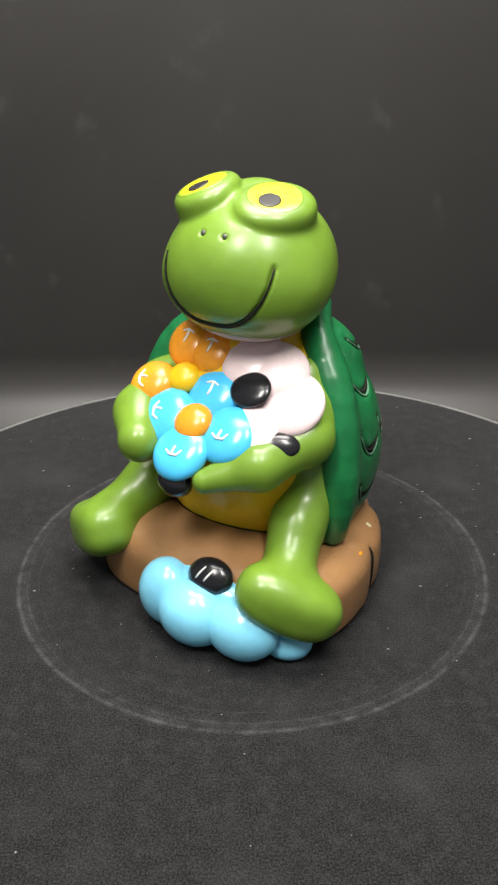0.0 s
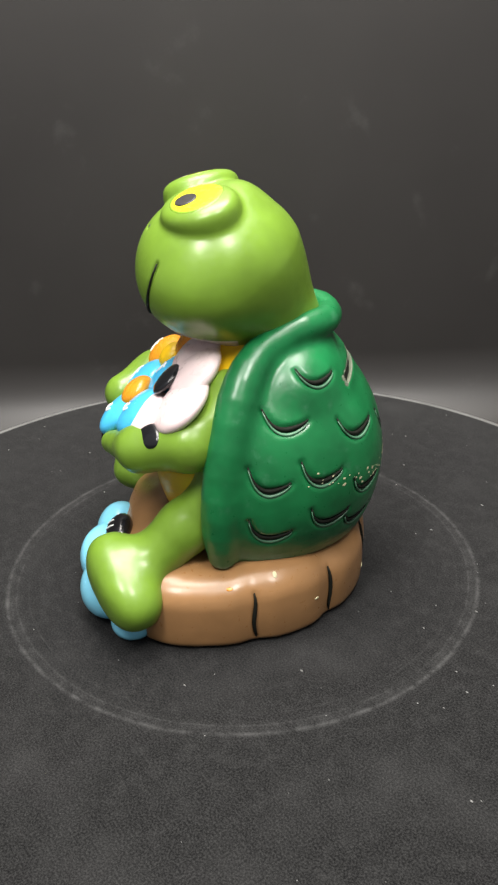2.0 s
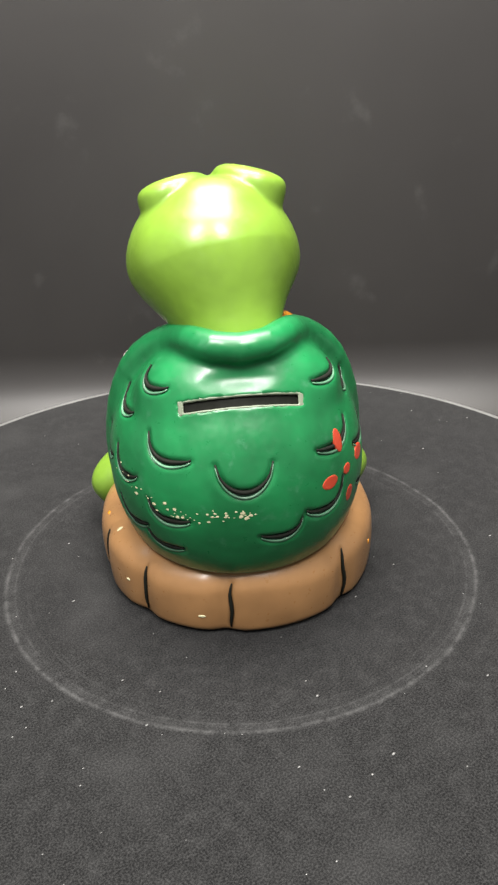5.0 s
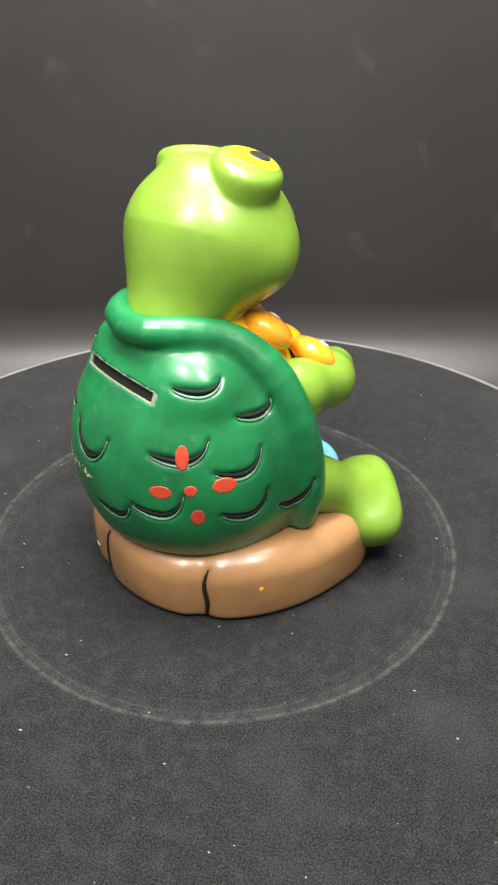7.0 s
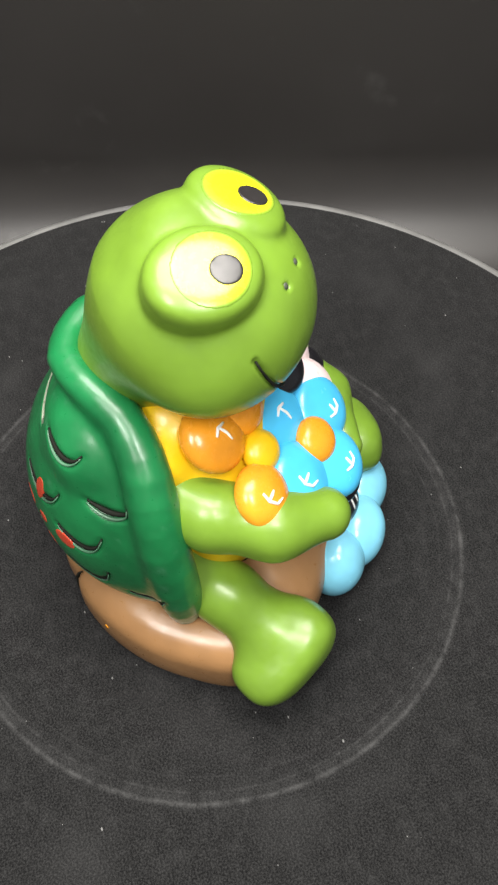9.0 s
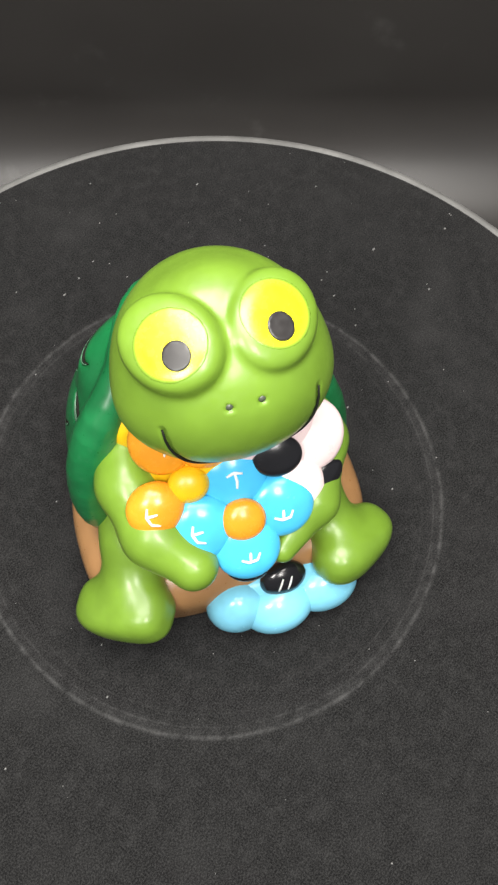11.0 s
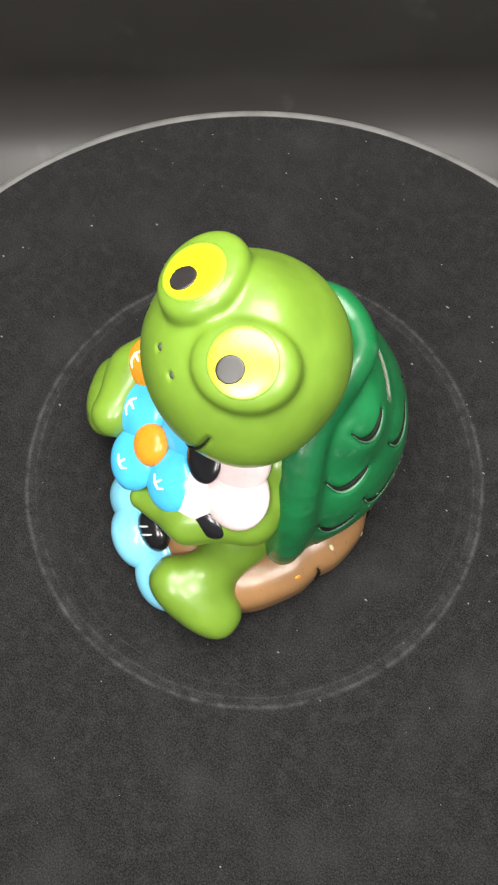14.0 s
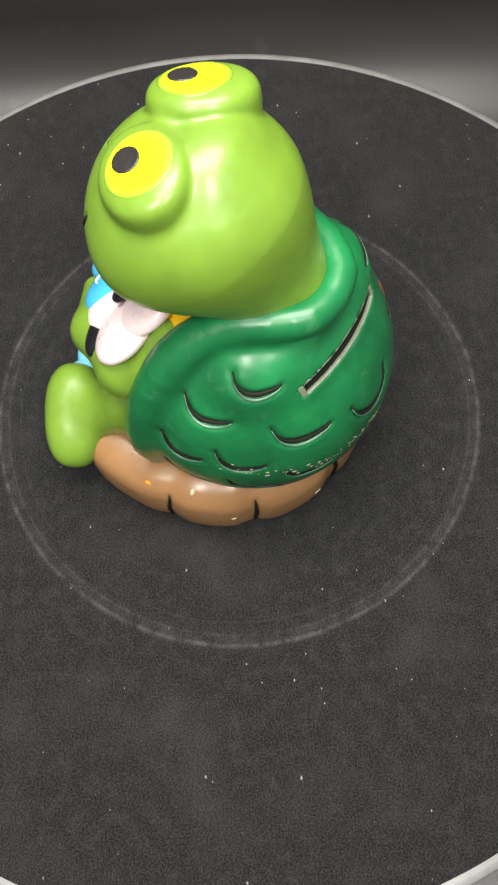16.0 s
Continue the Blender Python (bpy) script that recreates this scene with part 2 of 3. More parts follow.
def shell_field(p):
    d = shell_plain(p)
    near = np.abs(d) < 4
    if near.any():
        q, e = p[near], d[near]
        for pts in SCALE_CURVES:
            box = ((q > pts.min(0) - 6) & (q < pts.max(0) + 6)).all(-1)
            if box.any():
                size = 0.35 + 1.35 * np.sin(np.linspace(0.08, 1, len(pts)) * math.pi * 0.97) ** 0.8
                e[box] = smax(e[box], -chain(q[box], pts, size), 1.6)
        # each scale swells a little above its edge
        d[near] = smax(e, -box_field(q, SLOT_AT, (21.2, 2.0, 14), SLOT_ROWS), 0.5)
    deep = ~near
    d[deep] = np.maximum(d[deep], -box_field(p[deep], SLOT_AT, (21.2, 2.0, 14), SLOT_ROWS))
    return d


def body_field(p):
    d = smin(ellipsoid(p, (0, -1, 60), (36, 30.5, 46)), capsule(p, (2, 8, 95), (3, 14, 106), 22.0, 18), 8)
    return smin(d, capsule(p, (-24, 7, 93), (24, 7, 93), 10.5, 10.5), 6)


CRACKS = [(56.0, 7.5), (40.5, 37.5), (8.8, 54.4), (-36.0, 38)]


def base_plain(p):
    # egg-shaped plan: broad and blunt in front, narrower behind
    x, y, z = p[..., 0] + 0.4, p[..., 1] + 8, p[..., 2]
    belly = 1 - 0.00012 * (z - 13) ** 2
    ry, power = np.where(y > 0, 64.0, 39.0), np.where(y > 0, 2.1, 3.1)
    rho = ((np.abs(x) / np.where(x > 0, 59.8, 58.0)) ** power + (np.abs(y) / ry) ** power) ** (1 / power) / belly
    d = (rho - 1) * 44
    a = np.arctan2(y - 13, x)
    for cx, cy in CRACKS:
        da = np.angle(np.exp(1j * (a - math.atan2(cy - 5, cx + 3))))
        d = d + 1.3 * np.exp(-(da / 0.10) ** 2)
    top = z - (29.5 + 1.0 * np.sin(5 * a))
    d = smax(d, top, 11)
    d = smin(d, ellipsoid(p, (-2, -24, 17), (37, 21.5, 19.5)), 6)
    return smax(d, 0.2 - z, 3)


def crack_curve(c):
    z = np.linspace(3, 24, 9)
    x, y = c
    s = math.sin(x) * 0.7
    pts = np.stack([x * 1.02 + 0.5 * np.sin(z * 0.4 + s), y + 0.5 * np.cos(z * 0.33 + s), z], -1)
    return onto(base_plain, pts)


CRACK_CURVES = [crack_curve(c) for c in CRACKS]


def base_field(p):
    d = base_plain(p)
    for pts in CRACK_CURVES:
        d = smax(d, -chain(p, pts, [0.7] * len(pts)), 0.8)
    return d


def pad(p, c, r, rows, power):
    q = np.abs((p - np.asarray(c, float)) @ rows.T) / np.asarray(r, float)
    return ((q ** power).sum(-1) ** (1 / power) - 1) * (min(r) * 0.9)


def leg_left(p):
    ax = unit((0.78, 0.46, -0.43))
    rows = np.stack([ax, unit(np.cross((0, 0, 1), ax)), np.cross(ax, unit(np.cross((0, 0, 1), ax)))])
    foot = pad(p, (46.2, -41.8, 24.6), (20.4, 11.6, 11.8), rows, 2.5)
    d = chain(p, [(33, -4, 50), (35.5, -18, 41), (40, -33, 28)], [12.0, 10.5, 10.0], 3)
    d = smin(d, capsule(p, (31, 1, 80), (33, -4, 50), 9.5, 12), 4)
    d = smin(d, foot, 6)
    return np.maximum(d, 0.3 - p[..., 2])


def leg_right(p):
    ax = unit((-0.78, 0.46, -0.43))
    rows = np.stack([ax, unit(np.cross((0, 0, 1), ax)), np.cross(ax, unit(np.cross((0, 0, 1), ax)))])
    foot = pad(p, (-46.2, -39.6, 24.0), (19.6, 12.2, 11.9), rows, 2.8)
    d = chain(p, [(-35, -3, 44), (-37, -18, 38), (-41, -32, 29)], [11.0, 11.0, 11.5], 3)
    d = smin(d, capsule(p, (-33, 4, 68), (-34, -3, 46), 6, 11), 4)
    return np.maximum(smin(d, foot, 6), 0.3 - p[..., 2])


def arm_left(p):
    d = chain(p, [(33, -3, 83), (36.5, -14, 76.5), (28, -33, 71.5), (13, -45.5, 67)], [8.5, 9.6, 8.6, 4.6], 4)
    return smin(d, capsule(p, (28, 1, 93), (33, -3, 84), 8.5, 8.5), 5)


def arm_right(p):
    return chain(p, [(-28, 3, 84), (-31, -12, 81), (-27.5, -30, 77.5), (-18, -43.5, 74)], [9.2, 9.6, 9.6, 8.4], 8)


BLOOM = unit((-0.05, -0.66, 0.75))



def petal_of(c, mid, r, n=BLOOM, sink=1.0):
    """A cushion-shaped petal at c that points away from the flower's middle."""
    n = unit(n)
    u = np.asarray(c, float) - BLOOM * sink - np.asarray(mid, float)
    u = unit(u - n * (u @ n))
    rows = np.stack([u, np.cross(n, u), n])
    c = np.asarray(c, float) - BLOOM * sink - n * r[2]
    return lambda p: ellipsoid(p, c, r, rows)


BLUE_MID = vec(1.4, -38.6, 86.4) - BLOOM * 3.0
PINK_MID = vec(17.4, -22.5, 95.4) - BLOOM * 0.4
ORANGE_MID = vec(-12.6, -23.2, 94.0) - BLOOM * 0.6
POOL_MID = vec(14.2, -48.8, 30.5)
POOL_N = unit((0.05, -0.80, 0.60))
PETALS = {
    "blue": [petal_of(c, BLUE_MID, (11.6, 11.4, 5.0), sink=2.6) for c in ((2.0, -27.2, 95.2), (-12.6, -38.8, 87.4), (0.5, -47.8, 80), (14.8, -38.8, 86.4))],
    "pink": [petal_of(c, PINK_MID, r, (0.16, -0.64, 0.75), sink=0.2) for c, r in (((31.5, -19.6, 93.8), (12.8, 13, 4.8)), ((22.5, -14.6, 102), (12.4, 13, 4.8)),
                                                    ((23.5, -32.5, 86.0), (10.5, 10, 5)), ((13.5, -14.5, 104.2), (12, 13, 4.8)))],
    "orange": [petal_of(c, ORANGE_MID, r, sink=-0.6) for c, r in (((-17.6, -12.4, 105.4), (11, 10.5, 6)), ((-25, -28.8, 92.4), (9.8, 9.4, 5.5)), ((-4.6, -15, 104.8), (9.5, 9.5, 5)))],
}
POOL = [((-4.0, -49, 13.5), (12.6, 11, 14.5)), ((11, -53.5, 12.5), (15, 11.5, 13.2)), ((31, -50, 11.8), (15, 12, 12.3)), ((44.5, -40, 5), (10, 9, 7)), ((12, -45, 13), (27, 10, 14))]


def pool_field(c, r):
    return lambda p: smax(ellipsoid(p, c, r), 0.3 - p[..., 2], 2.0)


# ---------------------------------------------------------------- building
def mesh_of(name, verts, faces, mat):
    me = bpy.data.meshes.new(name)
    me.from_pydata([tuple(v) for v in verts], [], [tuple(int(i) for i in f) for f in faces])
    me.polygons.foreach_set("use_smooth", [True] * len(me.polygons))
    me.materials.append(mat)
    me.update()
    return me


def part(name, shape, mat, parent, label=""):
    """One mesh under a thing or a part; shape: vertices in millimetres and faces."""
    ob = new(name, mesh_of(name, np.asarray(shape[0]) * 0.001, shape[1], mat))
    ob.parent = parent
    return tagged(ob, label)


def tube(pts, radii, sides=8):
    pts = np.asarray(pts, float)
    radii = np.broadcast_to(radii, len(pts))
    tan = np.gradient(pts, axis=0)
    tan /= np.maximum(length(tan), 1e-9)[:, None]
    ref = unit(np.cross(tan[0], (0.31, 0.52, 0.79)))
    verts, faces = [], []
    for i in range(len(pts)):
        ref = unit(ref - tan[i] * (ref @ tan[i]))
        b = np.cross(tan[i], ref)
        for k in range(sides):
            a = 2 * math.pi * k / sides
            verts.append(pts[i] + radii[i] * (ref * math.cos(a) + b * math.sin(a)))
    for i in range(len(pts) - 1):
        for k in range(sides):
            k2 = (k + 1) % sides
            faces.append((i * sides + k, i * sides + k2, (i + 1) * sides + k2, (i + 1) * sides + k))
    faces.append(tuple(range(sides))[::-1])
    faces.append(tuple((len(pts) - 1) * sides + k for k in range(sides)))
    return verts, faces


def patch(field, at, n, r, lift, cell=0.42, depth=2.5, up=(0, 1, 0)):
    """A coat of paint with an oval outline, lifted off the surface by its thickness."""
    at, rows = np.asarray(at, float), basis(n, up)
    r = np.broadcast_to(r, 2)

    def f(p):
        q = (p - at) @ rows.T
        rho = np.sqrt((q[..., 0] / r[0]) ** 2 + (q[..., 1] / r[1]) ** 2)
        side = (rho - 1) * min(r)
        return np.maximum(np.maximum(field(p) - lift, side), -depth - field(p))
    m = max(r) + 2
    return skin(f, at - m, at + m, cell)


def turned_ring(profile, seg=128):
    """A lathe form from (radius, height) pairs in metres, closed at the axis where the radius is nought."""
    verts, faces = [], []
    for r, z in profile:
        for k in range(seg):
            a = 2 * math.pi * k / seg
            verts.append((r * math.cos(a), r * math.sin(a), z))
    for i in range(len(profile) - 1):
        for k in range(seg):
            k2 = (k + 1) % seg
            faces.append((i * seg + k, i * seg + k2, (i + 1) * seg + k2, (i + 1) * seg + k))
    return verts, faces


# ---- setting: a dark sheet that lies on the table and sweeps up behind
FLOOR_Z, BACK_Y = -0.035, 0.212


def sheet_material():
    m, t, b = material("dark_grey_backdrop_sheet")
    n, f = noise_node(t, 5, 5, 0.6), noise_node(t, 28, 6, 0.65)
    base = ramp(t, n.outputs["Fac"], [(0.3, (0.0202, 0.0184, 0.0175)), (0.7, (0.0288, 0.0266, 0.0252))])
    smudge = ramp(t, f.outputs["Fac"], [(0.60, (0, 0, 0)), (0.78, (0.3, 0.3, 0.3))])
    mix = t.nodes.new("ShaderNodeMix")
    mix.data_type = "RGBA"
    link(t, smudge, mix.inputs[0])
    link(t, base, mix.inputs[6])
    mix.inputs[7].default_value = (0.10, 0.10, 0.095, 1)
    link(t, mix.outputs[2], b.inputs["Base Color"])
    b.inputs["Roughness"].default_value = 0.42
    b.inputs["Specular IOR Level"].default_value = 0.65
    return m


def slab(name, prof, half, mat):
    """A bent sheet along x with 4 mm of thickness, from (y, z) pairs."""
    prof = np.array(prof)
    tan = np.gradient(prof, axis=0)
    tan /= np.maximum(length(tan), 1e-9)[:, None]
    back = prof + np.stack([tan[:, 1], -tan[:, 0]], -1) * 0.004
    verts, n = [], len(prof)
    for line in (prof, back):
        for y, z in line:
            verts += [(-half, y, z), (half, y, z)]
    faces = []
    for i in range(n - 1):
        faces.append((2 * i, 2 * i + 1, 2 * i + 3, 2 * i + 2))
        k = 2 * n + 2 * i
        faces.append((k, k + 2, k + 3, k + 1))
    for i in (0, n - 1):
        faces.append((2 * i, 2 * i + 1, 2 * n + 2 * i + 1, 2 * n + 2 * i))
    return new(name, mesh_of(name, verts, faces, mat))


SWEEP = 0.05
bend = [(BACK_Y - SWEEP + SWEEP * math.sin(a), FLOOR_Z + SWEEP * (1 - math.cos(a))) for a in np.linspace(0, math.pi / 2, 25)]
tagged(slab("backdrop", [(-0.9, FLOOR_Z), (-0.2, FLOOR_Z)] + bend + [(BACK_Y, 0.3), (BACK_Y, 0.9)], 0.8, sheet_material()),
       "dark satin backdrop sheet, smudged and dusty, curving up behind", "backdrop", kind="structure")
tagged(slab("table_top", [(-1.3, FLOOR_Z - 0.006), (BACK_Y + 0.3, FLOOR_Z - 0.006)], 1.2, TABLE), "plain grey table top under the backdrop sheet", "table top", kind="structure")


# ---- the turntable
def felt_material():
    m, t, b = material("black_felt")
    co = t.nodes.new("ShaderNodeTexCoord")
    fine, mid, big = noise_node(t, 1500, 3, 0.75), noise_node(t, 160, 5, 0.7), noise_node(t, 22, 4, 0.6)
    base = ramp(t, fine.outputs["Fac"], [(0.42, (0.003, 0.003, 0.0033)), (0.66, (0.028, 0.028, 0.028))])
    # pale dust: blotches and rubbed rings round the axis
    ln = t.nodes.new("ShaderNodeVectorMath")
    ln.operation = "LENGTH"
    wob = t.nodes.new("ShaderNodeVectorMath")
    wob.operation = "ADD"
    wob.inputs[1].default_value = (0.0, -0.003, 0)
    link(t, co.outputs["Object"], wob.inputs[0])
    link(t, wob.outputs[0], ln.inputs[0])
    sway = t.nodes.new("ShaderNodeMath")
    sway.operation, sway.inputs[1].default_value = "MULTIPLY_ADD", 0.0022
    link(t, big.outputs["Fac"], sway.inputs[0])
    link(t, ln.outputs["Value"], sway.inputs[2])
    dust = ramp(t, big.outputs["Fac"], [(0.50, (0, 0, 0)), (0.80, (0.09, 0.09, 0.09))])
    lint = ramp(t, mid.outputs["Fac"], [(0.46, (0, 0, 0)), (0.72, (0.06, 0.06, 0.06))])
    both = t.nodes.new("ShaderNodeMath")
    both.operation = "MAXIMUM"
    link(t, dust, both.inputs[0])
    link(t, lint, both.inputs[1])
    total = both.outputs[0]
    for r0, half, amount in ((RING_A, 0.0008, 0.31), (RING_B, 0.0005, 0.18), (RING_B - 0.005, 0.0004, 0.08), (RING_A - 0.002, 0.003, 0.10)):
        off = t.nodes.new("ShaderNodeMath")
        off.operation, off.inputs[1].default_value = "SUBTRACT", r0
        link(t, sway.outputs[0], off.inputs[0])
        gap = t.nodes.new("ShaderNodeMath")
        gap.operation = "ABSOLUTE"
        link(t, off.outputs[0], gap.inputs[0])
        fade = t.nodes.new("ShaderNodeMapRange")
        fade.inputs["From Min"].default_value, fade.inputs["From Max"].default_value = 0.0, half * 2
        fade.inputs["To Min"].default_value, fade.inputs["To Max"].default_value = amount, 0.0
        link(t, gap.outputs[0], fade.inputs["Value"])
        band = fade.outputs["Result"]
        mul = t.nodes.new("ShaderNodeMath")
        mul.operation = "MULTIPLY"
        link(t, band, mul.inputs[0])
        link(t, ramp(t, mid.outputs["Fac"], [(0.37, (0.12,) * 3), (0.66, (1, 1, 1))]), mul.inputs[1])
        add = t.nodes.new("ShaderNodeMath")
        add.operation = "MAXIMUM"
        link(t, total, add.inputs[0])
        link(t, mul.outputs[0], add.inputs[1])
        total = add.outputs[0]
    mix = t.nodes.new("ShaderNodeMix")
    mix.data_type = "RGBA"
    link(t, total, mix.inputs[0])
    link(t, base, mix.inputs[6])
    mix.inputs[7].default_value = (0.17, 0.17, 0.17, 1)
    link(t, mix.outputs[2], b.inputs["Base Color"])
    b.inputs["Roughness"].default_value = 0.9
    b.inputs["Sheen Weight"].default_value = 0.08
    b.inputs["Specular IOR Level"].default_value = 0.15
    bump = t.nodes.new("ShaderNodeBump")
    bump.inputs["Strength"].default_value, bump.inputs["Distance"].default_value = 0.12, 0.0002
    link(t, fine.outputs["Fac"], bump.inputs["Height"])
    link(t, bump.outputs[0], b.inputs["Normal"])
    return m


RING_A, RING_B = 0.1018, 0.0981


def build_turntable():
    tt = tagged(new("turntable"), "round black felt-topped turntable with a pale worn rim", "turntable")
    metre = lambda s: (np.asarray(s[0]) * 1000, s[1])
    R = RADIUS
    part("platter", metre(turned_ring([(0, -0.0005), (R - 0.003, -0.0005), (R - 0.0006, -0.0010), (R, -0.0025), (R, -0.012), (R - 0.002, -0.014), (0, -0.014)])), RIM_GREY, tt, "grey plastic platter edge")
    part("felt_mat", metre(turned_ring([(0, 0), (R - 0.0054, 0), (R - 0.0046, -0.0003), (R - 0.0046, -0.0008)], 160)), felt_material(), tt, "black felt mat with rubbed rings and dust")
    part("foot", metre(turned_ring([(0.0, -0.0135), (0.12, -0.0135), (0.12, -0.031), (0.115, FLOOR_Z + 0.0002), (0, FLOOR_Z + 0.0002)], 64)), BLACK, tt, "black plastic base")
    rng = random.Random(5)
    verts, faces = [], []
    for _ in range(170):
        a, r = rng.uniform(0, 2 * math.pi), math.sqrt(rng.uniform(0.06, 0.95)) * R * 1000
        s, z = rng.choice((0.16, 0.22, 0.3, 0.45)) * rng.uniform(0.6, 1.2), 0.15
        k = len(verts)
        spin, long = rng.uniform(0, 3.1), rng.uniform(1, 2.2)
        for j in range(5):
            b = spin + j * 2 * math.pi / 5
            verts.append((r * math.cos(a) + s * long * math.cos(b), r * math.sin(a) + s * math.sin(b), z * rng.uniform(0.6, 1)))
        verts.append((r * math.cos(a), r * math.sin(a), -0.1))
        verts.append((r * math.cos(a), r * math.sin(a), z + 0.12))
        for j in range(5):
            faces.append((k + 6, k + j, k + (j + 1) % 5))
            faces.append((k + 5, k + (j + 1) % 5, k + j))
    lint = part("lint", (verts, faces), DUST, tt, "pale specks of lint and dust")
    tagged(lint, kind="stuff")
    return tt


RIM_GREY = glaze("worn_grey_plastic", (0.19, 0.19, 0.185), 0.45, 0.3)
DUST = glaze("lint_fibre", (0.22, 0.22, 0.215), 0.9, 0.3)


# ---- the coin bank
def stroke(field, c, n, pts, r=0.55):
    """A highlight painted as a brush stroke: pts are (across, along) in millimetres round c on a form facing n."""
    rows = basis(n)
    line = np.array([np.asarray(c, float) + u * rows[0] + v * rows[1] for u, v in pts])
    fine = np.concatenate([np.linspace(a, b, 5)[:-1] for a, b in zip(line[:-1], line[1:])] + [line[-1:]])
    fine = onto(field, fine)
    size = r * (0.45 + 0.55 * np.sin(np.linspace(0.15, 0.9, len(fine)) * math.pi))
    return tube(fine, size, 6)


def build_bank():
    bank = tagged(new("coin_bank"), "glossy painted turtle coin bank hugging flowers, on a brown stump", "coin bank")

    head = part("head", skin(head_field, (-34, -40, 92), (44, 46, 172), 0.85), LIME, bank, "lime green head and neck with heavy eyelids")
    for rows, at, pup in ((TURN_L, (18.6, -7.3, 160.5), (18.9, -11.0, 160)), (TURN_R, (-9.9, -8.9, 161.5), (-9.2, -12.2, 161.3))):
        mid = onto(head_plain, vec(*at)[None])[0]
        part("eye", patch(head_plain, mid, rows[2], (9.9, 9.7), 0.08), eye_paint(mid), head, "bright yellow eye airbrushed into green")
        part("pupil", patch(head_plain, onto(head_plain, vec(*pup)[None])[0], rows[2], (3.8, 4.0), 0.42), PUPIL, head, "dark grey pupil")
    low = lambda p: np.maximum(np.maximum(head_plain(p) - 0.25, p[..., 2] - 114.5 + 0.06 * (p[..., 0] - 5) ** 2 * 0.2), p[..., 1] - 5)
    part("chin", skin(low, (-20, -34, 100), (32, 8, 118), 0.6), CHIN, head, "pinkish white underside of the jaw")
    part("mouth_line", tube(MOUTH, 0.15 + 0.6 * np.sin(np.linspace(0.04, 0.96, len(MOUTH)) * math.pi) ** 0.6, 6), CREASE, head, "dark smiling mouth crease")
    for c in NOSTRILS:
        part("nostril", skin(lambda p: length(p - c - vec(0, 1.25, -0.4)) - 1.3, c - 3, c + 3, 0.4), GREY, head, "small grey nostril")

    shell = part("shell", skin(shell_field, (-56, -22, 18), (56, 70, 125), 1.0), SHELL, bank, "dark green shell with carved scales and a coin slot")
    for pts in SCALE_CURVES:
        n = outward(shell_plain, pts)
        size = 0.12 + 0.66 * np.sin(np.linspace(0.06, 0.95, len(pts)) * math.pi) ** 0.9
        # dark tube along the carved groove, deepening its shade by colour
        part("scale_groove", tube(pts - n * (size * 1.15)[:, None] + basis(n[len(n) // 2])[1] * 0.5, size * 1.15, 8), CREASE, shell, "carved scale edge, its shade put in as a dark line")
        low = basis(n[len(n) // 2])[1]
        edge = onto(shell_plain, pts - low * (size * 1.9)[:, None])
        part("pale_edge", tube(edge - outward(shell_plain, edge) * (size * 0.66)[:, None], size * 0.78, 8), HAZE, shell, "pale green edge below a scale")
    for at in ((-33.2, 43.4, 75.6), (-30.6, 52.3, 62.8), (-38.4, 44.5, 63.8), (-45.4, 34.3, 65.2), (-39.2, 42.4, 52.2)):
        p0 = onto(shell_plain, vec(*at)[None])[0]
        n = outward(shell_plain, p0[None])[0]
        i = (-33.2, -30.6, -38.4, -45.4, -39.2).index(at[0])
        r = ((2.4, 4.6), (4.2, 2.6), (2.4, 2.2), (4.4, 3.0), (2.6, 3.6))[i]
        part("red_dot", patch(shell_plain, p0, n, r, 0.1, up=(0, 0, 1)), RED, shell, "red painted dab")

    lip = lambda p: np.maximum(box_field(p, SLOT_AT, (22.0, 2.6, 9), SLOT_ROWS), -box_field(p, SLOT_AT, (20.0, 1.7, 14), SLOT_ROWS))
    slot = lambda p: np.maximum(np.maximum(lip(p), shell_plain(p) + 0.12), -1.8 - shell_plain(p))
    part("coin_slot", skin(slot, SLOT_AT - vec(26, 10, 12), SLOT_AT + vec(26, 14, 14), 0.45), LIP, shell, "raw pale plaster edge of the coin slot")
    # a solid near-black plug gives the slot its inner shade by colour
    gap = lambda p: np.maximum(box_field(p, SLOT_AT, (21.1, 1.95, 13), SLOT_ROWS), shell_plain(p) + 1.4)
    part("slot_shade_plug", skin(gap, SLOT_AT - vec(26, 16, 16), SLOT_AT + vec(26, 14, 14), 0.7), CREASE, shell, "near-black plug standing for the shade in the coin slot")
    rng = random.Random(11)
    verts, faces = [], []
    band = onto(shell_plain, np.array([(52 * math.cos(a) * 0.93, 11 + 50 * math.sin(a), 60 + 3 * math.sin(4 * a)) for a in np.linspace(0.38, 1.6, 90)]))
    for c in band:
        for _ in range(rng.choice((0, 0, 1, 1, 2))):
            p0 = onto(shell_plain, (c + vec(rng.gauss(0, 1.2), rng.gauss(0, 1.2), rng.gauss(0, 1.3)))[None])[0]
            rows, k, m = basis(outward(shell_plain, p0[None])[0]), len(verts), rng.randint(5, 7)
            s = rng.choice((0.25, 0.35, 0.5, 0.8))
            for i in range(m):
                a = 2 * math.pi * i / m
                verts.append(p0 + rows[2] * 0.1 + rows[0] * s * rng.uniform(0.6, 1.7) * math.cos(a) + rows[1] * s * rng.uniform(0.5, 1.0) * math.sin(a))
            verts.append(p0 + rows[2] * 0.22)
            faces += [(k + m, k + i, k + (i + 1) % m) for i in range(m)]
    tagged(part("chipped_paint", (verts, faces), CHIP, shell, "line of chipped paint showing plaster"), kind="stuff")

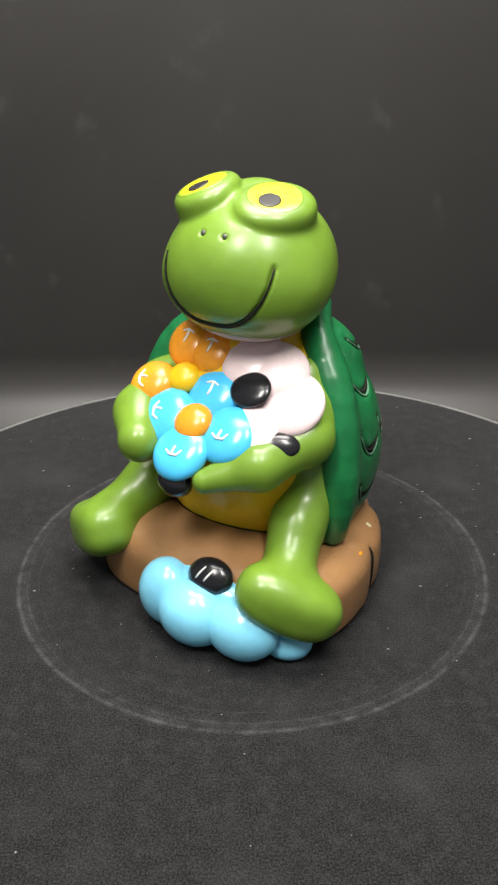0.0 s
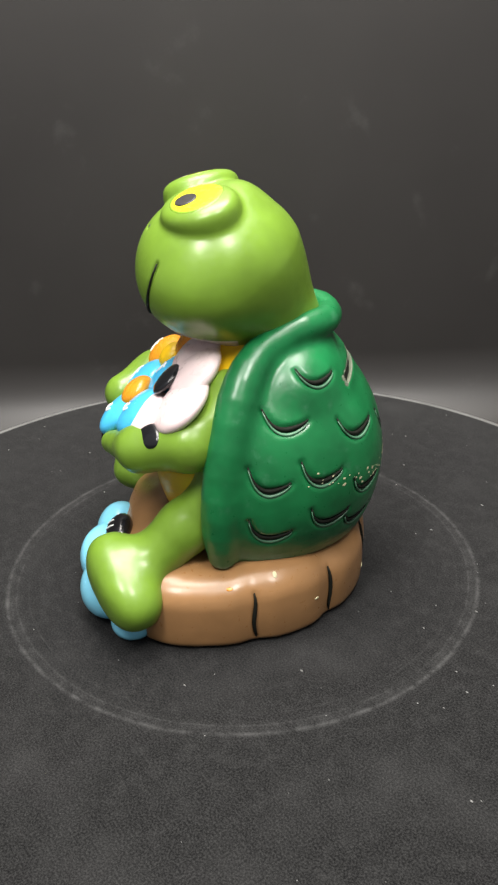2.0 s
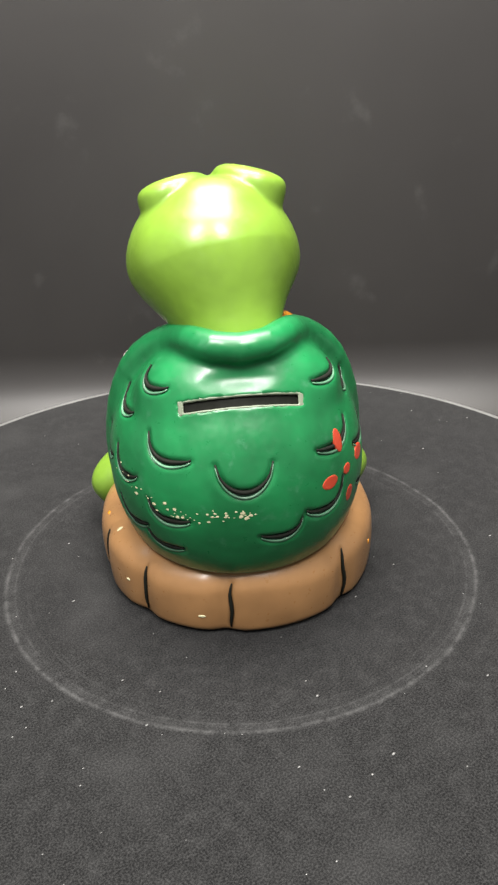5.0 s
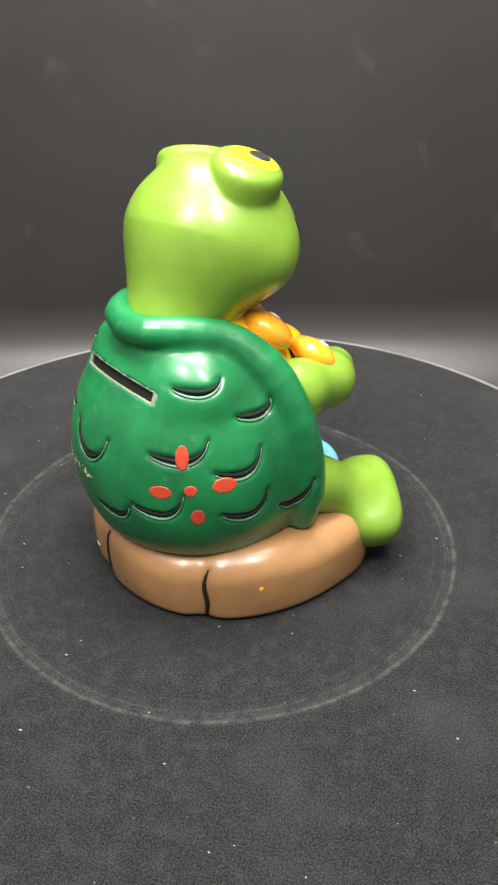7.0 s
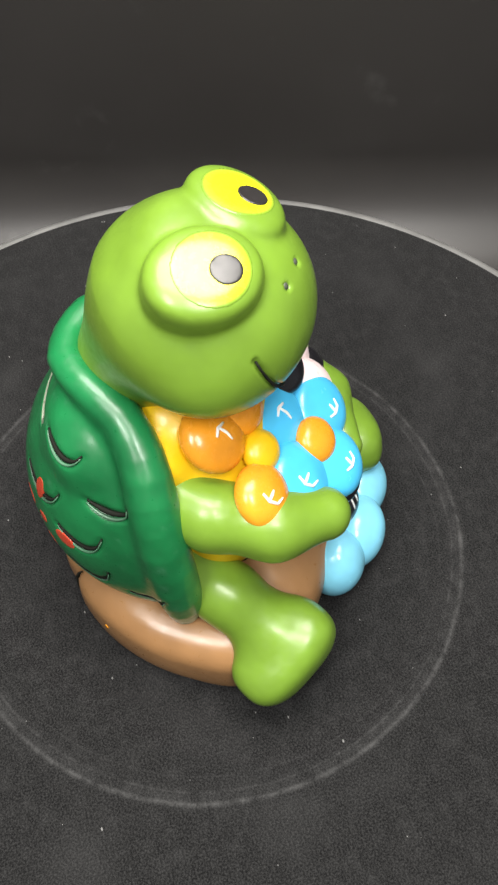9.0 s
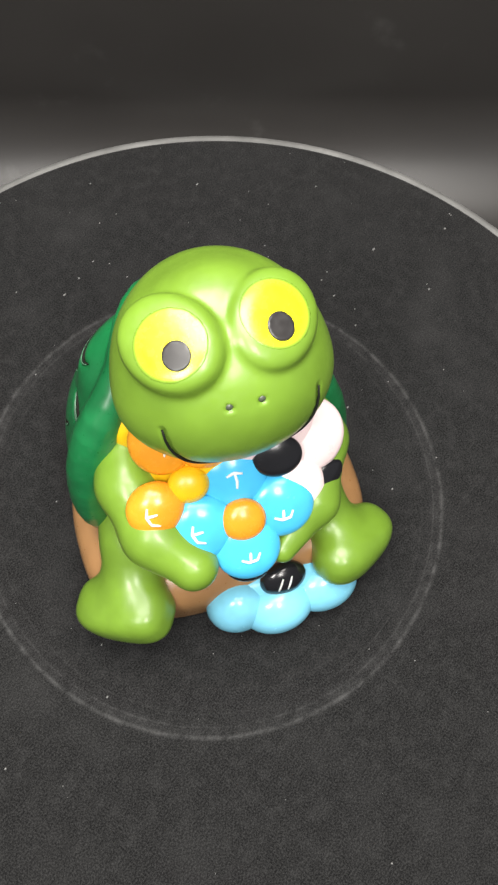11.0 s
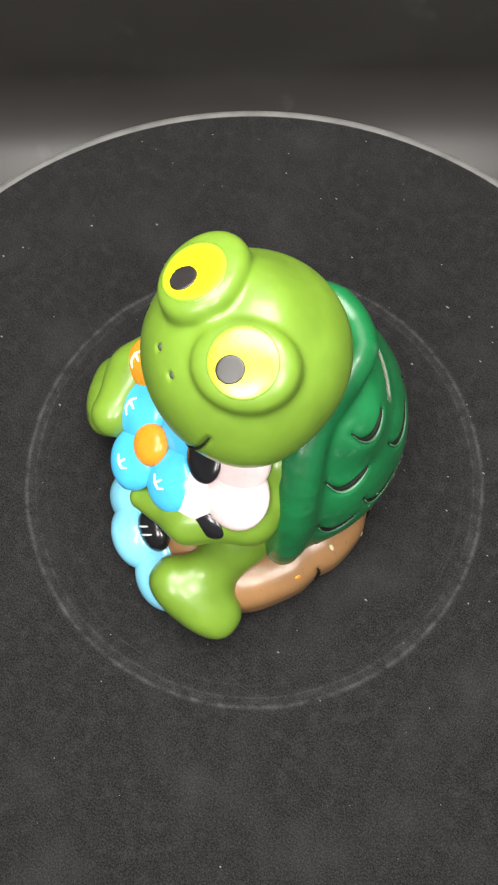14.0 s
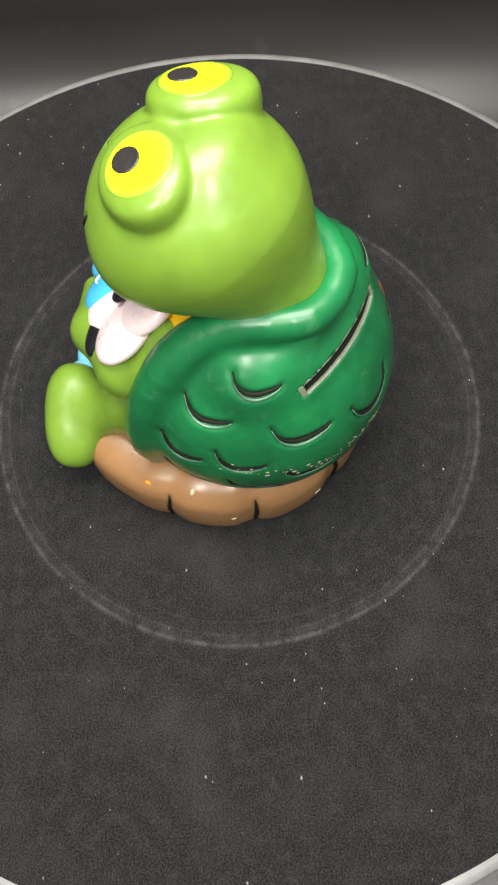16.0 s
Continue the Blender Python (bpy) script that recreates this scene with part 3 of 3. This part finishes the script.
    part("body", skin(body_field, (-42, -40, 10), (42, 40, 125), 1.1), YELLOW, bank, "egg yellow belly and collar")
    base = part("base", skin(base_field, (-68, -56, -2), (66, 66, 46), 1.0), BROWN, bank, "brown stump base with cracks")
    seam = []
    for x in np.linspace(-27, 21, 25):
        z = np.linspace(27, 50, 47)
        q = np.stack([0 * z + x, 0 * z - 36, z], -1)
        for _ in range(40):
            q[:, 1] += np.clip(body_field(q), -2, 2) * 0.9
        seam.append(q[np.argmin(np.abs(base_plain(q)))])
    part("seam_line", tube(smooth_path(seam[::2], 2), 0.55, 6), CREASE, base, "dark line where belly meets stump")
    for pts in CRACK_CURVES:
        part("crack", tube(pts, 0.2 + 0.65 * np.sin(np.linspace(0.1, 0.95, len(pts)) * math.pi), 6), CREASE, base, "black crack line")
    for at, size, mat in (((52, -2, 22), (1.3, 0.7), ORANGE), ((45, 29, 14), (1.0, 0.6), CHIP), ((20, 53, 9), (1.5, 0.6), CHIP), ((-48, 22, 16), (0.9, 1.2), ORANGE), ((49, 15, 26), (0.8, 1.4), CHIP)):
        p0 = onto(base_plain, vec(*at)[None])[0]
        part("paint_fleck", patch(base_plain, p0, outward(base_plain, p0[None])[0], size, 0.15, 0.3, up=(0, 0, 1)), mat, base, "small fleck of stray paint")
    part("leg", skin(leg_left, (14, -66, -2), (72, 20, 98), 1.0), LIME, bank, "green leg with a wide flat foot")
    part("leg", skin(leg_right, (-74, -66, -2), (-14, 20, 98), 1.0), LIME, bank, "green leg with a wide flat foot")
    part("arm", skin(arm_left, (2, -56, 56), (54, 16, 112), 0.9), LIME, bank, "green arm with a pointed hand")
    part("arm", skin(arm_right, (-54, -56, 56), (-8, 16, 112), 0.9), LIME, bank, "green arm folded under the flowers")

    def cushion(c, r, n, cell=0.7):
        rows = basis(n)
        f = lambda p: ellipsoid(p, c, r, rows)
        m = max(r) + 2
        return f, skin(f, np.asarray(c) - m, np.asarray(c) + m, cell)

    # highlights painted in white on petals and centres, as brush-stroke shapes
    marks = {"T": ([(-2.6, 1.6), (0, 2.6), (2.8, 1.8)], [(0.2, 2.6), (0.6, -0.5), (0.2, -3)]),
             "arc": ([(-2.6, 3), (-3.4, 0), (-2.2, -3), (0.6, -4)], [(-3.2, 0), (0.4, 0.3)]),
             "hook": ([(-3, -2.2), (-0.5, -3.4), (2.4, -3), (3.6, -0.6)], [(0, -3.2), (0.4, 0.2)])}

    def bloom(kind, label, mats, mid, mid_r, mid_mat, which):
        mid_f, mid_s = cushion(mid - BLOOM * mid_r[2] * 0.45, mid_r, BLOOM, 0.5)
        flower = part("flower_centre", mid_s, mid_mat, bank, label)
        for f, mat, w in zip(PETALS[kind], mats, which):
            g = mid + np.stack(np.meshgrid(*[np.arange(-34, 35, 3.0)] * 3, indexing="ij"), -1).reshape(-1, 3)
            ins = g[f(g) < 1.5]
            s = skin(f, ins.min(0) - 3, ins.max(0) + 3, 0.7)
            part("petal", s, mat, flower, "%s petal" % kind)
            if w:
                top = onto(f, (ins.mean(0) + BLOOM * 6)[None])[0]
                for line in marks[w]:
                    part("highlight_stroke", stroke(f, top, BLOOM, line), WHITE, flower, "white brush stroke painted on as a highlight")
        return flower, mid_f

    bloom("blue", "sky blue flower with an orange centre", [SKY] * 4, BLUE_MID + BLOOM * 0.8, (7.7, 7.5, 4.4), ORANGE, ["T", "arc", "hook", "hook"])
    bloom("pink", "pale pink flower with a black centre", [PINK] * 4, PINK_MID + BLOOM * 0.6, (8.4, 7.2, 2.4), BLACK, [None] * 4)
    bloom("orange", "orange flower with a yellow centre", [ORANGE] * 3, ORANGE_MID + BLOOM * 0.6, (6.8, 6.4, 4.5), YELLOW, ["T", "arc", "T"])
    yf = lambda p: ellipsoid(p, ORANGE_MID - BLOOM * 2, (6.3, 6, 4.5), basis(BLOOM))
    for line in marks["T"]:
        part("highlight_stroke", stroke(yf, ORANGE_MID + BLOOM * 3, BLOOM, line, 0.5), WHITE, [o for o in bank.children if o.name == "flower_centre.002"][0], "white brush stroke painted on as a highlight")

    f, s = cushion((15.0, -47.0, 26.8), (9.4, 7.2, 5.0), POOL_N, 0.6)
    pool = part("flower_centre", s, BLACK, bank, "pale blue flower with a black centre at the stump")
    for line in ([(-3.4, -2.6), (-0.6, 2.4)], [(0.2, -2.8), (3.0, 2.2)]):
        part("highlight_stroke", stroke(f, (15.0, -50.0, 30), POOL_N, line, 0.45), WHITE, pool, "white brush stroke painted on as a highlight")
    for c, r in POOL:
        g = pool_field(c, r)
        part("petal", skin(g, np.asarray(c) - np.asarray(r) - 2, np.asarray(c) + np.asarray(r) + 2, 0.8), PALE_BLUE, pool, "pale blue petal")
    f, s = cushion((33.4, -29.0, 79.4), (8, 5, 2.4), unit((0.4, -0.66, 0.64)), 0.5)
    part("leaf", s, BLACK, bank, "black painted leaf")
    f, s = cushion((0.0, -46.4, 63.4), (7.8, 5.6, 5.5), unit((-0.2, -0.9, 0.3)), 0.6)
    part("leaf", s, BLACK, bank, "black painted leaf")
    return bank


turntable = build_turntable()
coin_bank = build_bank()


def motions():
    times = [0.5 * k for k in range(33)]
    walk(turntable, [(t, pose(0, 0, 0, 0, 0, -SPIN * t)) for t in times])
    walk(coin_bank, [(t, pose(0, 0, 0, 0, 0, FACING - SPIN * t) @ pose(-0.002, -0.0005, 0.0002)) for t in times])


motions()
